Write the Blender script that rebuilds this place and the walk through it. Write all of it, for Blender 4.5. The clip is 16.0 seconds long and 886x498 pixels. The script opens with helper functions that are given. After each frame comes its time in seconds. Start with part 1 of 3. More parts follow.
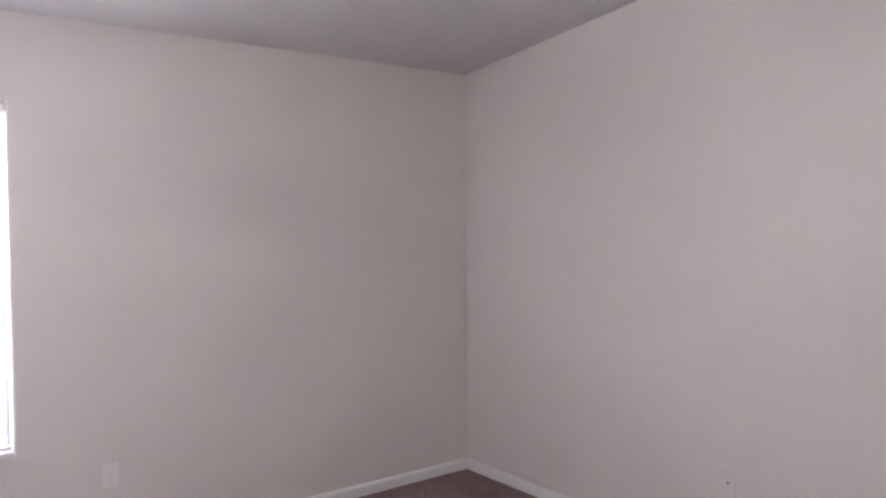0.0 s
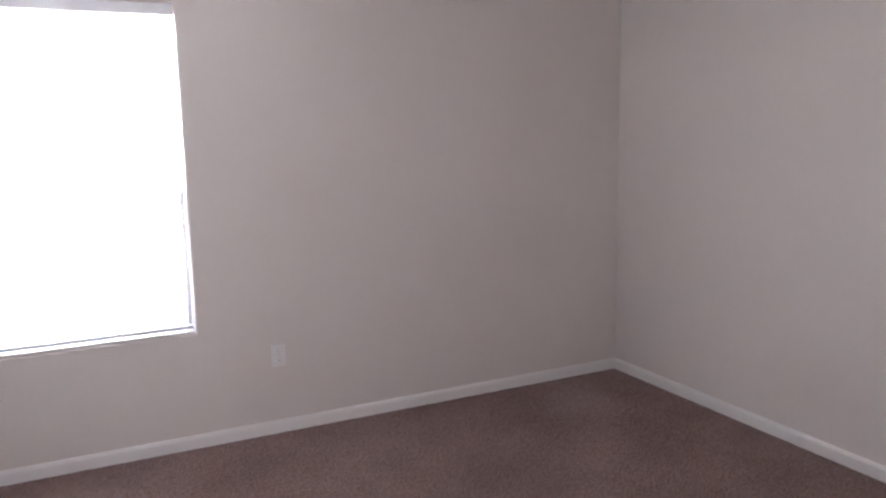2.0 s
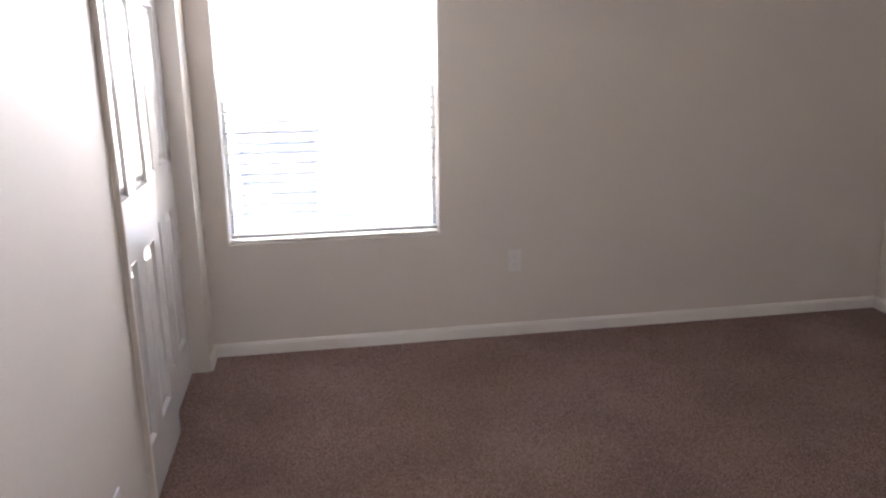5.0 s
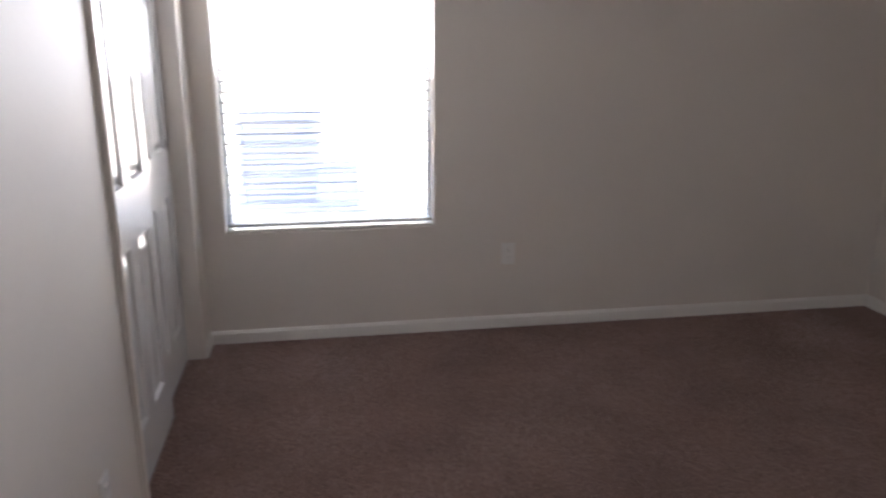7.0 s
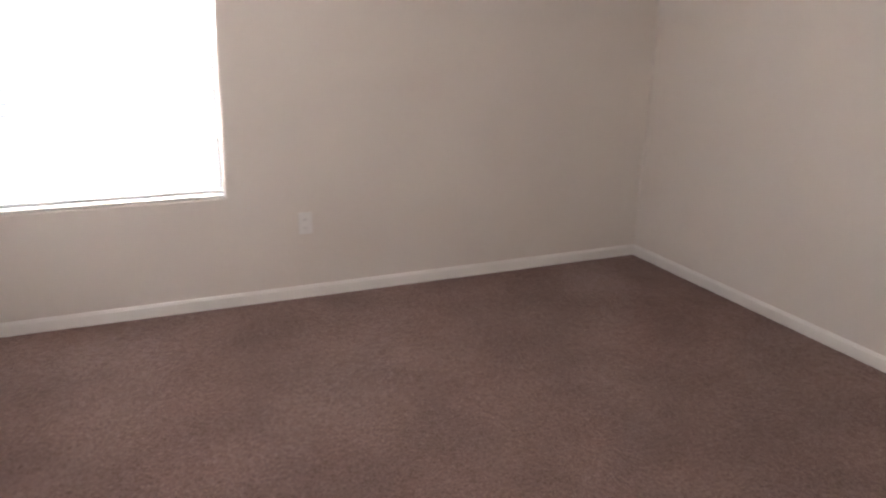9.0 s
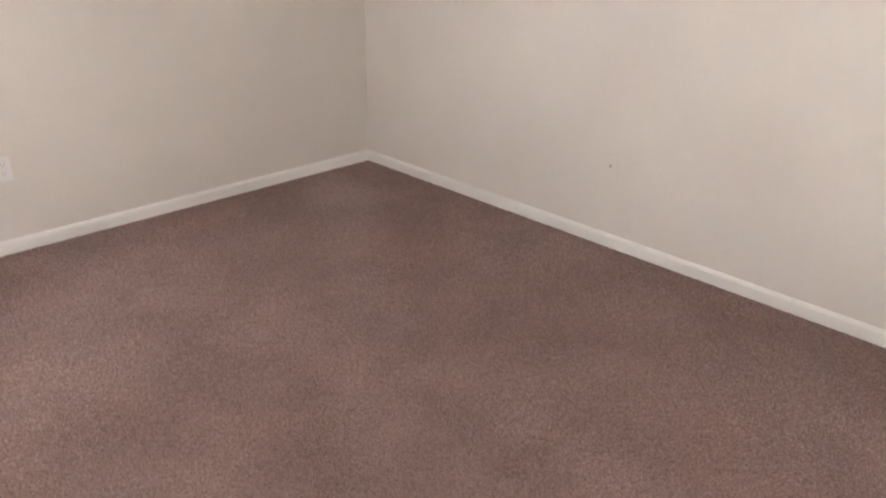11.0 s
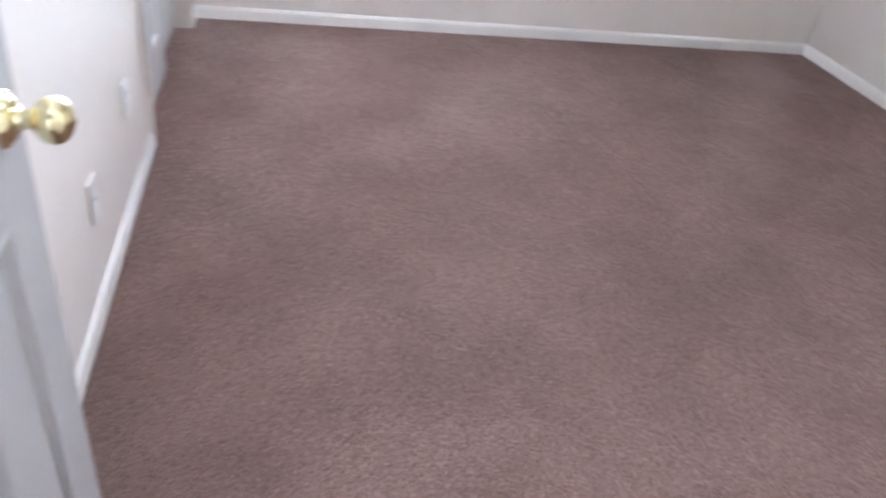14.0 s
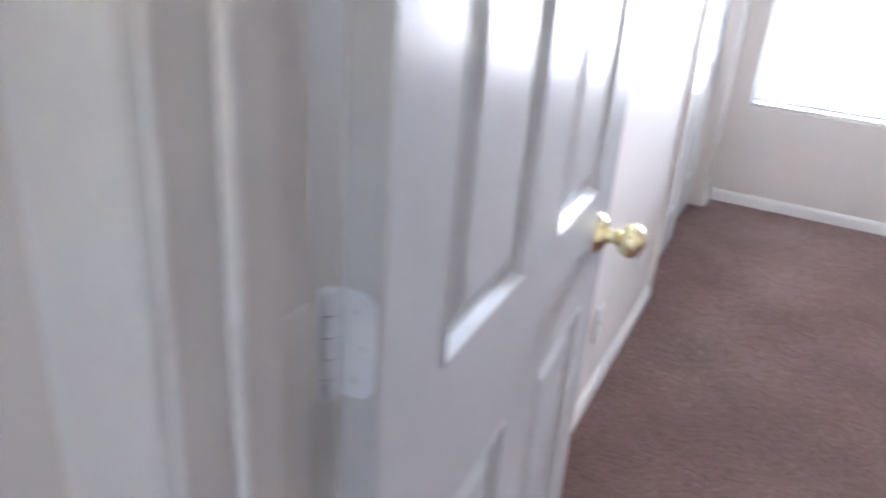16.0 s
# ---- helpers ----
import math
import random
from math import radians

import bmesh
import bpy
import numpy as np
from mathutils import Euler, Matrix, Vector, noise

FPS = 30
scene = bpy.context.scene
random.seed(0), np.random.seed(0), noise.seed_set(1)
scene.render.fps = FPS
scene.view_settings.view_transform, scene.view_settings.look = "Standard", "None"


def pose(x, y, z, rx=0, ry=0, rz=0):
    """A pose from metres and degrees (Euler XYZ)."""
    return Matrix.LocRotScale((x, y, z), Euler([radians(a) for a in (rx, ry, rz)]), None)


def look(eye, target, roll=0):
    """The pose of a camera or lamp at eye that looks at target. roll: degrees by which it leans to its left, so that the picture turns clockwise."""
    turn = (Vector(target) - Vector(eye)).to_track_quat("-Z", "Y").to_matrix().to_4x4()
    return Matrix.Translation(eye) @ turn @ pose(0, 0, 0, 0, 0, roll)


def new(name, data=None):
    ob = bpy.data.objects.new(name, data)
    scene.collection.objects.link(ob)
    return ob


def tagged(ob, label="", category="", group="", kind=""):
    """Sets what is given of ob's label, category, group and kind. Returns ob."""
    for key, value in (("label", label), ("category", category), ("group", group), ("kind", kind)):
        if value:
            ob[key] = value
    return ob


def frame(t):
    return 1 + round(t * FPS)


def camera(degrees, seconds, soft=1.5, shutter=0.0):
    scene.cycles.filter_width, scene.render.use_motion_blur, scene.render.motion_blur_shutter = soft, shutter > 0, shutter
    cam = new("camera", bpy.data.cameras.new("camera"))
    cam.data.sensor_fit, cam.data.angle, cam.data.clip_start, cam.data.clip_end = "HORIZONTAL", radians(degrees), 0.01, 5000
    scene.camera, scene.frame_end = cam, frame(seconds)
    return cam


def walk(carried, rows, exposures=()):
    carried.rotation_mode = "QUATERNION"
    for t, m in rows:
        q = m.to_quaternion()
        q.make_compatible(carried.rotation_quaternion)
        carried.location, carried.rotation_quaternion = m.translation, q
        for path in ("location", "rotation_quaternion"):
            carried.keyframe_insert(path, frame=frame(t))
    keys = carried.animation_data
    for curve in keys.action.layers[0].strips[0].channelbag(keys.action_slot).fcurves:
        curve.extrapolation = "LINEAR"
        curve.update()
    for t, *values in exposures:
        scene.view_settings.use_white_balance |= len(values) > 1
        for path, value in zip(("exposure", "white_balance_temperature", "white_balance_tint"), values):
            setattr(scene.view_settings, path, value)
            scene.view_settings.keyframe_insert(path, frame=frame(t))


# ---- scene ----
cam = camera(60.6, 16.0, soft=2.1, shutter=0.5)
PATH = [
    (0, (0.652, -3.643, 1.545), (1.857, -2.049, 1.468), -0.38),
    (0.5, (0.649, -3.623, 1.537), (1.765, -1.968, 1.404), -0.44),
    (1, (0.638, -3.611, 1.522), (1.663, -1.904, 1.336), 0.31),
    (1.5, (0.632, -3.615, 1.498), (1.580, -1.870, 1.258), -0.39),
    (2, (0.643, -3.619, 1.484), (1.511, -1.844, 1.171), -1.08),
    (2.5, (0.642, -3.631, 1.471), (1.433, -1.834, 1.094), -1.25),
    (3, (0.638, -3.630, 1.452), (1.334, -1.806, 1.017), -0.65),
    (3.5, (0.610, -3.636, 1.441), (1.216, -1.790, 0.967), -0.61),
    (4, (0.570, -3.616, 1.431), (1.090, -1.749, 0.941), -0.70),
    (4.5, (0.517, -3.595, 1.420), (0.946, -1.704, 0.929), -0.89),
    (4.7, (0.518, -3.580, 1.420), (0.897, -1.681, 0.920), -0.71),
    (6.8, (0.562, -3.623, 1.436), (0.791, -1.704, 0.922), -1.04),
    (7, (0.570, -3.628, 1.436), (0.880, -1.724, 0.909), -0.01),
    (7.5, (0.590, -3.654, 1.434), (1.060, -1.788, 0.890), 2.33),
    (8, (0.610, -3.663, 1.438), (1.176, -1.831, 0.870), 2.54),
    (8.5, (0.603, -3.682, 1.444), (1.227, -1.875, 0.856), 2.38),
    (9, (0.599, -3.648, 1.453), (1.391, -1.916, 0.845), 1.42),
    (9.5, (0.592, -3.620, 1.472), (1.613, -2.021, 0.841), 0.37),
    (10, (0.608, -3.588, 1.509), (1.850, -2.177, 0.826), -0.51),
    (10.2, (0.610, -3.594, 1.523), (1.916, -2.256, 0.813), -0.49),
    (12.3, (0.626, -3.792, 1.439), (1.682, -2.433, 0.420), 2.91),
    (12.5, (0.622, -3.813, 1.424), (1.571, -2.393, 0.383), 3.73),
    (13, (0.600, -3.881, 1.385), (1.337, -2.374, 0.295), 4.30),
    (13.5, (0.560, -3.973, 1.353), (1.143, -2.412, 0.246), 6.16),
    (14, (0.492, -4.102, 1.343), (0.888, -2.485, 0.234), 7.92),
    (14.4, (0.470, -4.146, 1.350), (0.548, -2.488, 0.259), 8.40),
    (14.5, (0.465, -4.157, 1.352), (0.510, -2.488, 0.250), 8.50),
    (15, (0.466, -4.193, 1.361), (0.151, -2.501, 0.341), 8.2),
    (15.3, (0.469, -4.217, 1.367), (0.084, -2.493, 0.429), 8.0),
    (15.5, (0.470, -4.250, 1.381), (0.017, -2.518, 0.487), 7.7),
    (16, (0.440, -4.380, 1.390), (-0.348, -2.729, 0.576), 4.4),
]
EXPOSURES = [
    (0.0, 4.65, 5750, 21),
    (1.0, 4.65, 5750, 21),
    (1.5, 4.5, 5800, 21),
    (2.5, 4.35, 5850, 19),
    (3.5, 4.4, 6350, 18),
    (4.5, 4.15, 6350, 18),
    (7.0, 3.35, 6150, 16),
    (8.0, 4.0, 6350, 18),
    (9.0, 4.55, 6600, 18),
    (10.0, 4.97, 6950, 16),
    (12.5, 5.35, 5500, 12),
    (14.0, 5.4, 5450, 12),
    (15.0, 5.35, 5500, 13),
    (16.0, 5.08, 5450, 15),
]
walk(cam, [(t, look(eye, target, roll)) for t, eye, target, roll in PATH], EXPOSURES)

# ---------------------------------------------------------------- light
world = bpy.data.worlds.new("sky")
world.use_nodes = True
scene.world = world
wn = world.node_tree.nodes
sky = wn.new("ShaderNodeTexSky")
sky.sky_type = "NISHITA"
sky.sun_disc = False
sky.sun_elevation = radians(41)
sky.sun_rotation = radians(190)
sky.air_density = 1.2
sky.dust_density = 2.0
wn["Background"].inputs["Strength"].default_value = 0.15
world.node_tree.links.new(sky.outputs["Color"], wn["Background"].inputs["Color"])

sun = new("sun", bpy.data.lights.new("sun", "SUN"))
sun.data.energy = 5.0
sun.data.angle = radians(0.55)
sun.data.color = (1.0, 0.95, 0.88)
sun.matrix_world = look((0, 0, 10), (2.0, 11.3, 0))

# skylight coming in through the upper half of the window opening
skylight = new("skylight", bpy.data.lights.new("skylight", "AREA"))
skylight.data.shape = "RECTANGLE"
skylight.data.size, skylight.data.size_y = 0.985, 0.74
skylight.data.energy = 4.4
skylight.data.spread = radians(95)
skylight.data.color = (0.94, 0.965, 1.0)
skylight.matrix_world = look((0.6145, 0.098, 1.66), (0.6145, -1.0, 1.66))

# ---------------------------------------------------------------- plan (metres)
W = 3.587            # east wall
SY = -4.014          # south wall, room face
SB = -4.130          # south wall, hall face
H = 2.428            # ceiling at the window wall
RISE = 0.115         # the ceiling climbs to the south
TOPZ = 3.05          # walls run up behind the sloping ceiling
HALL_H = 2.44
WIN_L, WIN_R, WIN_B, WIN_T = 0.114, 1.115, 0.555, 2.051
CL_N, CL_S, CL_T = -0.193, -1.441, 2.04      # closet opening in the west wall
DOOR_X0, DOOR_X1, DOOR_T = 0.168, 0.968, 2.05  # bedroom door opening
T = 0.12             # wall thickness

# ---------------------------------------------------------------- materials


def material(name):
    m = bpy.data.materials.new(name)
    m.use_nodes = True
    t = m.node_tree
    return m, t, t.nodes["Principled BSDF"]


def node(t, kind, **inputs):
    n = t.nodes.new(kind)
    for k, v in inputs.items():
        n.inputs[k.replace("_", " ")].default_value = v
    return n


def coords(t, scale=(1, 1, 1), kind="Object"):
    tc = t.nodes.new("ShaderNodeTexCoord")
    mp = t.nodes.new("ShaderNodeMapping")
    mp.inputs["Scale"].default_value = scale
    t.links.new(tc.outputs[kind], mp.inputs["Vector"])
    return mp.outputs["Vector"]


def noise_tex(t, vec, scale, detail=4, rough=0.6):
    n = node(t, "ShaderNodeTexNoise", Scale=scale, Detail=detail, Roughness=rough)
    t.links.new(vec, n.inputs["Vector"])
    return n.outputs["Fac"]


def ramp(t, fac, stops):
    r = t.nodes.new("ShaderNodeValToRGB")
    e = r.color_ramp.elements
    while len(e) < len(stops):
        e.new(0.5)
    for el, (p, c) in zip(e, stops):
        el.position, el.color = p, (*c, 1)
    t.links.new(fac, r.inputs["Fac"])
    return r.outputs["Color"]


def math_node(t, op, a, b):
    n = t.nodes.new("ShaderNodeMath")
    n.operation = op
    for i, v in enumerate((a, b)):
        if isinstance(v, (int, float)):
            n.inputs[i].default_value = v
        else:
            t.links.new(v, n.inputs[i])
    return n.outputs[0]


def mix_rgb(t, fac, a, b, blend="MIX"):
    n = t.nodes.new("ShaderNodeMix")
    n.data_type, n.blend_type = "RGBA", blend
    for sock, v in ((n.inputs[0], fac), (n.inputs[6], a), (n.inputs[7], b)):
        if isinstance(v, (int, float)):
            sock.default_value = v
        elif isinstance(v, tuple):
            sock.default_value = (*v, 1)
        else:
            t.links.new(v, sock)
    return n.outputs[2]


def bump(t, bsdf, height, strength, distance):
    b = node(t, "ShaderNodeBump", Strength=strength, Distance=distance)
    t.links.new(height, b.inputs["Height"])
    t.links.new(b.outputs["Normal"], bsdf.inputs["Normal"])


def paint(name, colour, rough=0.6, vary=0.04, texture=0.0, tex_scale=90.0, spec=0.4):
    """Painted surface: faint large blotches, fine roller or knock-down relief."""
    m, t, b = material(name)
    v = coords(t)
    dark = tuple(c * (1 - vary) for c in colour)
    lite = tuple(min(1, c * (1 + vary * 0.6)) for c in colour)
    big = noise_tex(t, v, 1.3, 3, 0.55)
    fine = noise_tex(t, v, 60, 2, 0.5)
    both = math_node(t, "ADD", math_node(t, "MULTIPLY", big, 0.75), math_node(t, "MULTIPLY", fine, 0.25))
    t.links.new(ramp(t, both, [(0.3, dark), (0.7, lite)]), b.inputs["Base Color"])
    b.inputs["Roughness"].default_value = rough
    b.inputs["Specular IOR Level"].default_value = spec
    if texture:
        bump(t, b, noise_tex(t, v, tex_scale, 3, 0.55), texture, 0.002)
    return m


def grained_paint(name, colour, gloss, relief):
    """White moulded door skin: paint over an embossed upright wood grain."""
    m, t, b = material(name)
    v = coords(t, (120, 120, 4.0))
    g = noise_tex(t, v, 1.0, 5, 0.65)
    big = noise_tex(t, coords(t), 2.0, 3, 0.5)
    t.links.new(ramp(t, big, [(0.3, tuple(c * 0.95 for c in colour)), (0.7, colour)]), b.inputs["Base Color"])
    b.inputs["Roughness"].default_value = gloss
    b.inputs["Specular IOR Level"].default_value = 0.45
    bump(t, b, g, relief, 0.0014)
    return m


def metal(name, colour, rough):
    m, t, b = material(name)
    b.inputs["Metallic"].default_value = 1.0
    n = noise_tex(t, coords(t), 40, 3, 0.5)
    t.links.new(ramp(t, n, [(0.3, tuple(c * 0.9 for c in colour)), (0.7, colour)]), b.inputs["Base Color"])
    r = math_node(t, "ADD", rough, math_node(t, "MULTIPLY", n, 0.08))
    t.links.new(r, b.inputs["Roughness"])
    return m


def plastic(name, colour, rough=0.35):
    m, t, b = material(name)
    n = noise_tex(t, coords(t), 25, 3, 0.5)
    t.links.new(ramp(t, n, [(0.3, tuple(c * 0.95 for c in colour)), (0.7, colour)]), b.inputs["Base Color"])
    b.inputs["Roughness"].default_value = rough
    return m


def carpet_tones(t, v, grain):
    """Mauve-brown yarn: the grain picks the tone, worn and soiled patches shift it."""
    shade = noise_tex(t, v, 1.1, 3, 0.5)
    worn = noise_tex(t, v, 2.8, 4, 0.55)
    c = ramp(t, grain, [(0.04, (0.166, 0.106, 0.088)), (0.3, (0.246, 0.161, 0.137)), (0.7, (0.297, 0.198, 0.170)), (0.96, (0.40, 0.277, 0.242))])
    c = mix_rgb(t, 0.6, c, ramp(t, worn, [(0.38, (0.76, 0.76, 0.765)), (0.60, (1.07, 1.07, 1.075))]), "MULTIPLY")
    return mix_rgb(t, 1.0, c, ramp(t, shade, [(0.4, (1.01, 0.99, 0.975)), (0.6, (0.99, 1.0, 0.985))]), "MULTIPLY")


def carpet_finish(b):
    b.inputs["Roughness"].default_value = 0.95
    b.inputs["Specular IOR Level"].default_value = 0.1
    b.inputs["Sheen Weight"].default_value = 0.5
    b.inputs["Sheen Tint"].default_value = (0.95, 0.80, 0.78, 1)
    b.inputs["Sheen Roughness"].default_value = 0.4


def carpet_material():
    """The backing and the far pile: relief by bump alone."""
    m, t, b = material("carpet_pile")
    v = coords(t)
    tuft = noise_tex(t, v, 150, 5, 0.8)
    t.links.new(carpet_tones(t, v, ramp(t, tuft, [(0.3, (0, 0, 0)), (0.7, (1, 1, 1))])), b.inputs["Base Color"])
    carpet_finish(b)
    bump(t, b, tuft, 0.9, 0.0042)
    return m


def tuft_material():
    """Cut yarn ends, each a shade of its own."""
    m, t, b = material("carpet_tufts")
    geo = t.nodes.new("ShaderNodeNewGeometry")
    t.links.new(carpet_tones(t, coords(t), geo.outputs["Random Per Island"]), b.inputs["Base Color"])
    carpet_finish(b)
    return m


def slat_material():
    m, t, b = material("blind_slat_vinyl")
    n = noise_tex(t, coords(t), 8, 3, 0.5)
    t.links.new(ramp(t, n, [(0.3, (0.78, 0.77, 0.75)), (0.7, (0.84, 0.83, 0.81))]), b.inputs["Base Color"])
    b.inputs["Roughness"].default_value = 0.4
    tr = node(t, "ShaderNodeBsdfTranslucent")
    tr.inputs["Color"].default_value = (0.85, 0.84, 0.82, 1)
    mx = t.nodes.new("ShaderNodeMixShader")
    mx.inputs[0].default_value = 0.30
    t.links.new(b.outputs[0], mx.inputs[1])
    t.links.new(tr.outputs[0], mx.inputs[2])
    t.links.new(mx.outputs[0], t.nodes["Material Output"].inputs["Surface"])
    return m


def glass_material():
    m, t, b = material("window_glass")
    b.inputs["Transmission Weight"].default_value = 1.0
    b.inputs["Roughness"].default_value = 0.0
    b.inputs["IOR"].default_value = 1.45
    b.inputs["Base Color"].default_value = (0.97, 0.99, 0.98, 1)
    return m


WALL = paint("wall_paint_warm_white", (0.74, 0.682, 0.622), 0.7, 0.035, 0.35, 55, 0.3)
CEIL = paint("ceiling_paint", (0.68, 0.655, 0.63), 0.85, 0.03, 0.5, 45, 0.2)
TRIM = paint("trim_gloss_white", (0.81, 0.78, 0.74), 0.32, 0.03, 0.08, 30, 0.5)
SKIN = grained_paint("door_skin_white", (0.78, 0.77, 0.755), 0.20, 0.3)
# white door skin with the bedroom door's dimmer light put into its base colour
DIMMED_SKIN = grained_paint("door_skin_dimmed", (0.565, 0.558, 0.545), 0.25, 0.6)
CARPET = carpet_material()
TUFT = tuft_material()
BRASS = metal("polished_brass", (0.88, 0.80, 0.49), 0.07)
DULL = metal("dull_metal", (0.30, 0.29, 0.27), 0.4)
HINGE = paint("painted_hinge", (0.72, 0.73, 0.74), 0.35, 0.08, 0.1, 60)
PLATE = plastic("plate_plastic", (0.82, 0.80, 0.77))
SLOT = plastic("slot_dark", (0.09, 0.085, 0.08), 0.5)
JACK = plastic("jack_grey", (0.16, 0.15, 0.14), 0.5)
SLAT = slat_material()
VINYL = plastic("white_vinyl", (0.85, 0.85, 0.83), 0.4)
CORD = plastic("cord_white", (0.75, 0.74, 0.71), 0.7)
GLASS = glass_material()
STUCCO = paint("stucco_cream", (0.78, 0.75, 0.70), 0.9, 0.08, 0.9, 60, 0.2)
GRAVEL = paint("gravel_tan", (0.55, 0.51, 0.46), 0.95, 0.25, 1.0, 120, 0.1)
GREY_METAL = paint("condenser_enamel", (0.33, 0.37, 0.45), 0.5, 0.08, 0.1, 40)
DARK_FIN = paint("condenser_fins", (0.25, 0.28, 0.36), 0.6, 0.1)
CONCRETE = paint("concrete_pad", (0.40, 0.39, 0.37), 0.9, 0.1, 0.6, 80, 0.2)
ROOF = paint("roof_shingle", (0.16, 0.13, 0.11), 0.9, 0.2, 0.8, 40, 0.2)
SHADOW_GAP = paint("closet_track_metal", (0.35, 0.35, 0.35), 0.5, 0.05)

# ---------------------------------------------------------------- mesh helpers


def mesh_of(bm, name, material_, smooth=False):
    me = bpy.data.meshes.new(name)
    bm.normal_update()
    bm.to_mesh(me)
    bm.free()
    me.materials.append(material_)
    if smooth:
        me.polygons.foreach_set("use_smooth", [True] * len(me.polygons))
        me.set_sharp_from_angle(angle=radians(35))
    return me


def part(name, bm, material_, parent=None, label="", at=None, smooth=False):
    """One mesh object out of a bmesh, under a thing or a part."""
    ob = new(name, mesh_of(bm, name, material_, smooth))
    if parent is not None:
        ob.parent = parent
    if at is not None:
        ob.matrix_basis = at
    if label:
        tagged(ob, label)
    return ob


def thing(name, m, label, category, group="", kind=""):
    ob = new(name)
    ob.empty_display_size = 0.05
    ob.matrix_basis = m
    return tagged(ob, label, category, group, kind)


def box(lo, hi, bevel=0.0, seg=2, bm=None):
    own = bm if bm is not None else bmesh.new()
    r = bmesh.ops.create_cube(own, size=1.0)
    vs = r["verts"]
    size = [h - l for l, h in zip(lo, hi)]
    mid = [(h + l) / 2 for l, h in zip(lo, hi)]
    for v in vs:
        v.co = Vector([c * s + o for c, s, o in zip(v.co, size, mid)])
    if bevel:
        es = list({e for v in vs for e in v.link_edges})
        bmesh.ops.bevel(own, geom=es, offset=bevel, segments=seg, affect="EDGES", profile=0.5)
    return own


def lathe(profile, seg=32):
    """Turn (radius, height) pairs about the z axis."""
    bm = bmesh.new()
    rings = []
    for r, z in profile:
        if r < 1e-6:
            rings.append([bm.verts.new((0, 0, z))])
        else:
            rings.append([bm.verts.new((r * math.cos(a), r * math.sin(a), z)) for a in (2 * math.pi * i / seg for i in range(seg))])
    for a, b in zip(rings, rings[1:]):
        for i in range(seg):
            q = [a[i % len(a)], a[(i + 1) % len(a)], b[(i + 1) % len(b)], b[i % len(b)]]
            q = list(dict.fromkeys(q))
            if len(q) > 2:
                bm.faces.new(q)
    bmesh.ops.recalc_face_normals(bm, faces=bm.faces)
    return bm


def extrude_profile(profile, length):
    """Profile points (depth, height) run along local x from 0 to length; depth is +y."""
    bm = bmesh.new()
    n = len(profile)
    a = [bm.verts.new((0, d, z)) for d, z in profile]
    b = [bm.verts.new((length, d, z)) for d, z in profile]
    for i in range(n):
        bm.faces.new((a[i], a[(i + 1) % n], b[(i + 1) % n], b[i]))
    bm.faces.new(a)
    bm.faces.new(list(reversed(b)))
    bmesh.ops.recalc_face_normals(bm, faces=bm.faces)
    return bm


def wall_with_hole(x0, x1, z0, z1, hole, thick, bull=0.0):
    """A wall slab in local x-z with its room face at y = 0 and its back at y = thick; hole is (xa, xb, za, zb)."""
    bm = bmesh.new()
    xa, xb, za, zb = hole
    xs, zs = [x0, xa, xb, x1], [z0, za, zb, z1]
    grid = {}
    for k, y in enumerate((0.0, thick)):
        for i, x in enumerate(xs):
            for j, z in enumerate(zs):
                grid[k, i, j] = bm.verts.new((x, y, z))
    rim = []
    for k in (0, 1):
        for i in range(3):
            for j in range(3):
                if (i, j) == (1, 1) or zs[j + 1] - zs[j] < 1e-6:
                    continue
                q = [grid[k, i, j], grid[k, i + 1, j], grid[k, i + 1, j + 1], grid[k, i, j + 1]]
                bm.faces.new(q if k == 0 else q[::-1])
    for (i, j), (m, n) in (((1, 1), (2, 1)), ((2, 1), (2, 2)), ((2, 2), (1, 2)), ((1, 2), (1, 1))):
        if abs(za - z0) < 1e-6 and j == 1 and n == 1:
            continue
        f = bm.faces.new((grid[0, i, j], grid[1, i, j], grid[1, m, n], grid[0, m, n]))
        rim += [e for e in f.edges if abs(e.verts[0].co.y) < 1e-6 and abs(e.verts[1].co.y) < 1e-6]
    ring = [(0, 0), (1, 0), (2, 0), (3, 0), (3, 1), (3, 2), (3, 3), (2, 3), (1, 3), (0, 3), (0, 2), (0, 1)]
    for p, q in zip(ring, ring[1:] + ring[:1]):
        if {p, q} == {(1, 0), (2, 0)} and za - z0 < 1e-6:
            continue
        if (bm.verts and (grid[(0, *p)].co - grid[(0, *q)].co).length > 1e-6):
            bm.faces.new((grid[(0, *p)], grid[(0, *q)], grid[(1, *q)], grid[(1, *p)]))
    bmesh.ops.remove_doubles(bm, verts=bm.verts, dist=1e-6)
    bmesh.ops.recalc_face_normals(bm, faces=bm.faces)
    if bull:
        es = [e for e in rim if e.is_valid]
        bmesh.ops.bevel(bm, geom=es, offset=bull, segments=5, affect="EDGES", profile=0.5)
    return bm


# ---------------------------------------------------------------- room shell
def structure(name, bm, mat, label, category, at=None, smooth=False):
    ob = part(name, bm, mat, at=at, smooth=smooth)
    return tagged(ob, label, category, kind="structure")


# north wall with the window opening; its local y runs outwards
structure("wall_north", wall_with_hole(-0.75, W + 0.14, 0, TOPZ, (WIN_L, WIN_R, WIN_B, WIN_T), 0.16, 0.014), WALL,
          "warm white textured drywall wall round the window", "wall", smooth=True)
# east wall
structure("wall_east", box((W, SB - 1.6, 0), (W + 0.14, -0.002, TOPZ)), WALL, "plain warm white drywall wall", "wall")
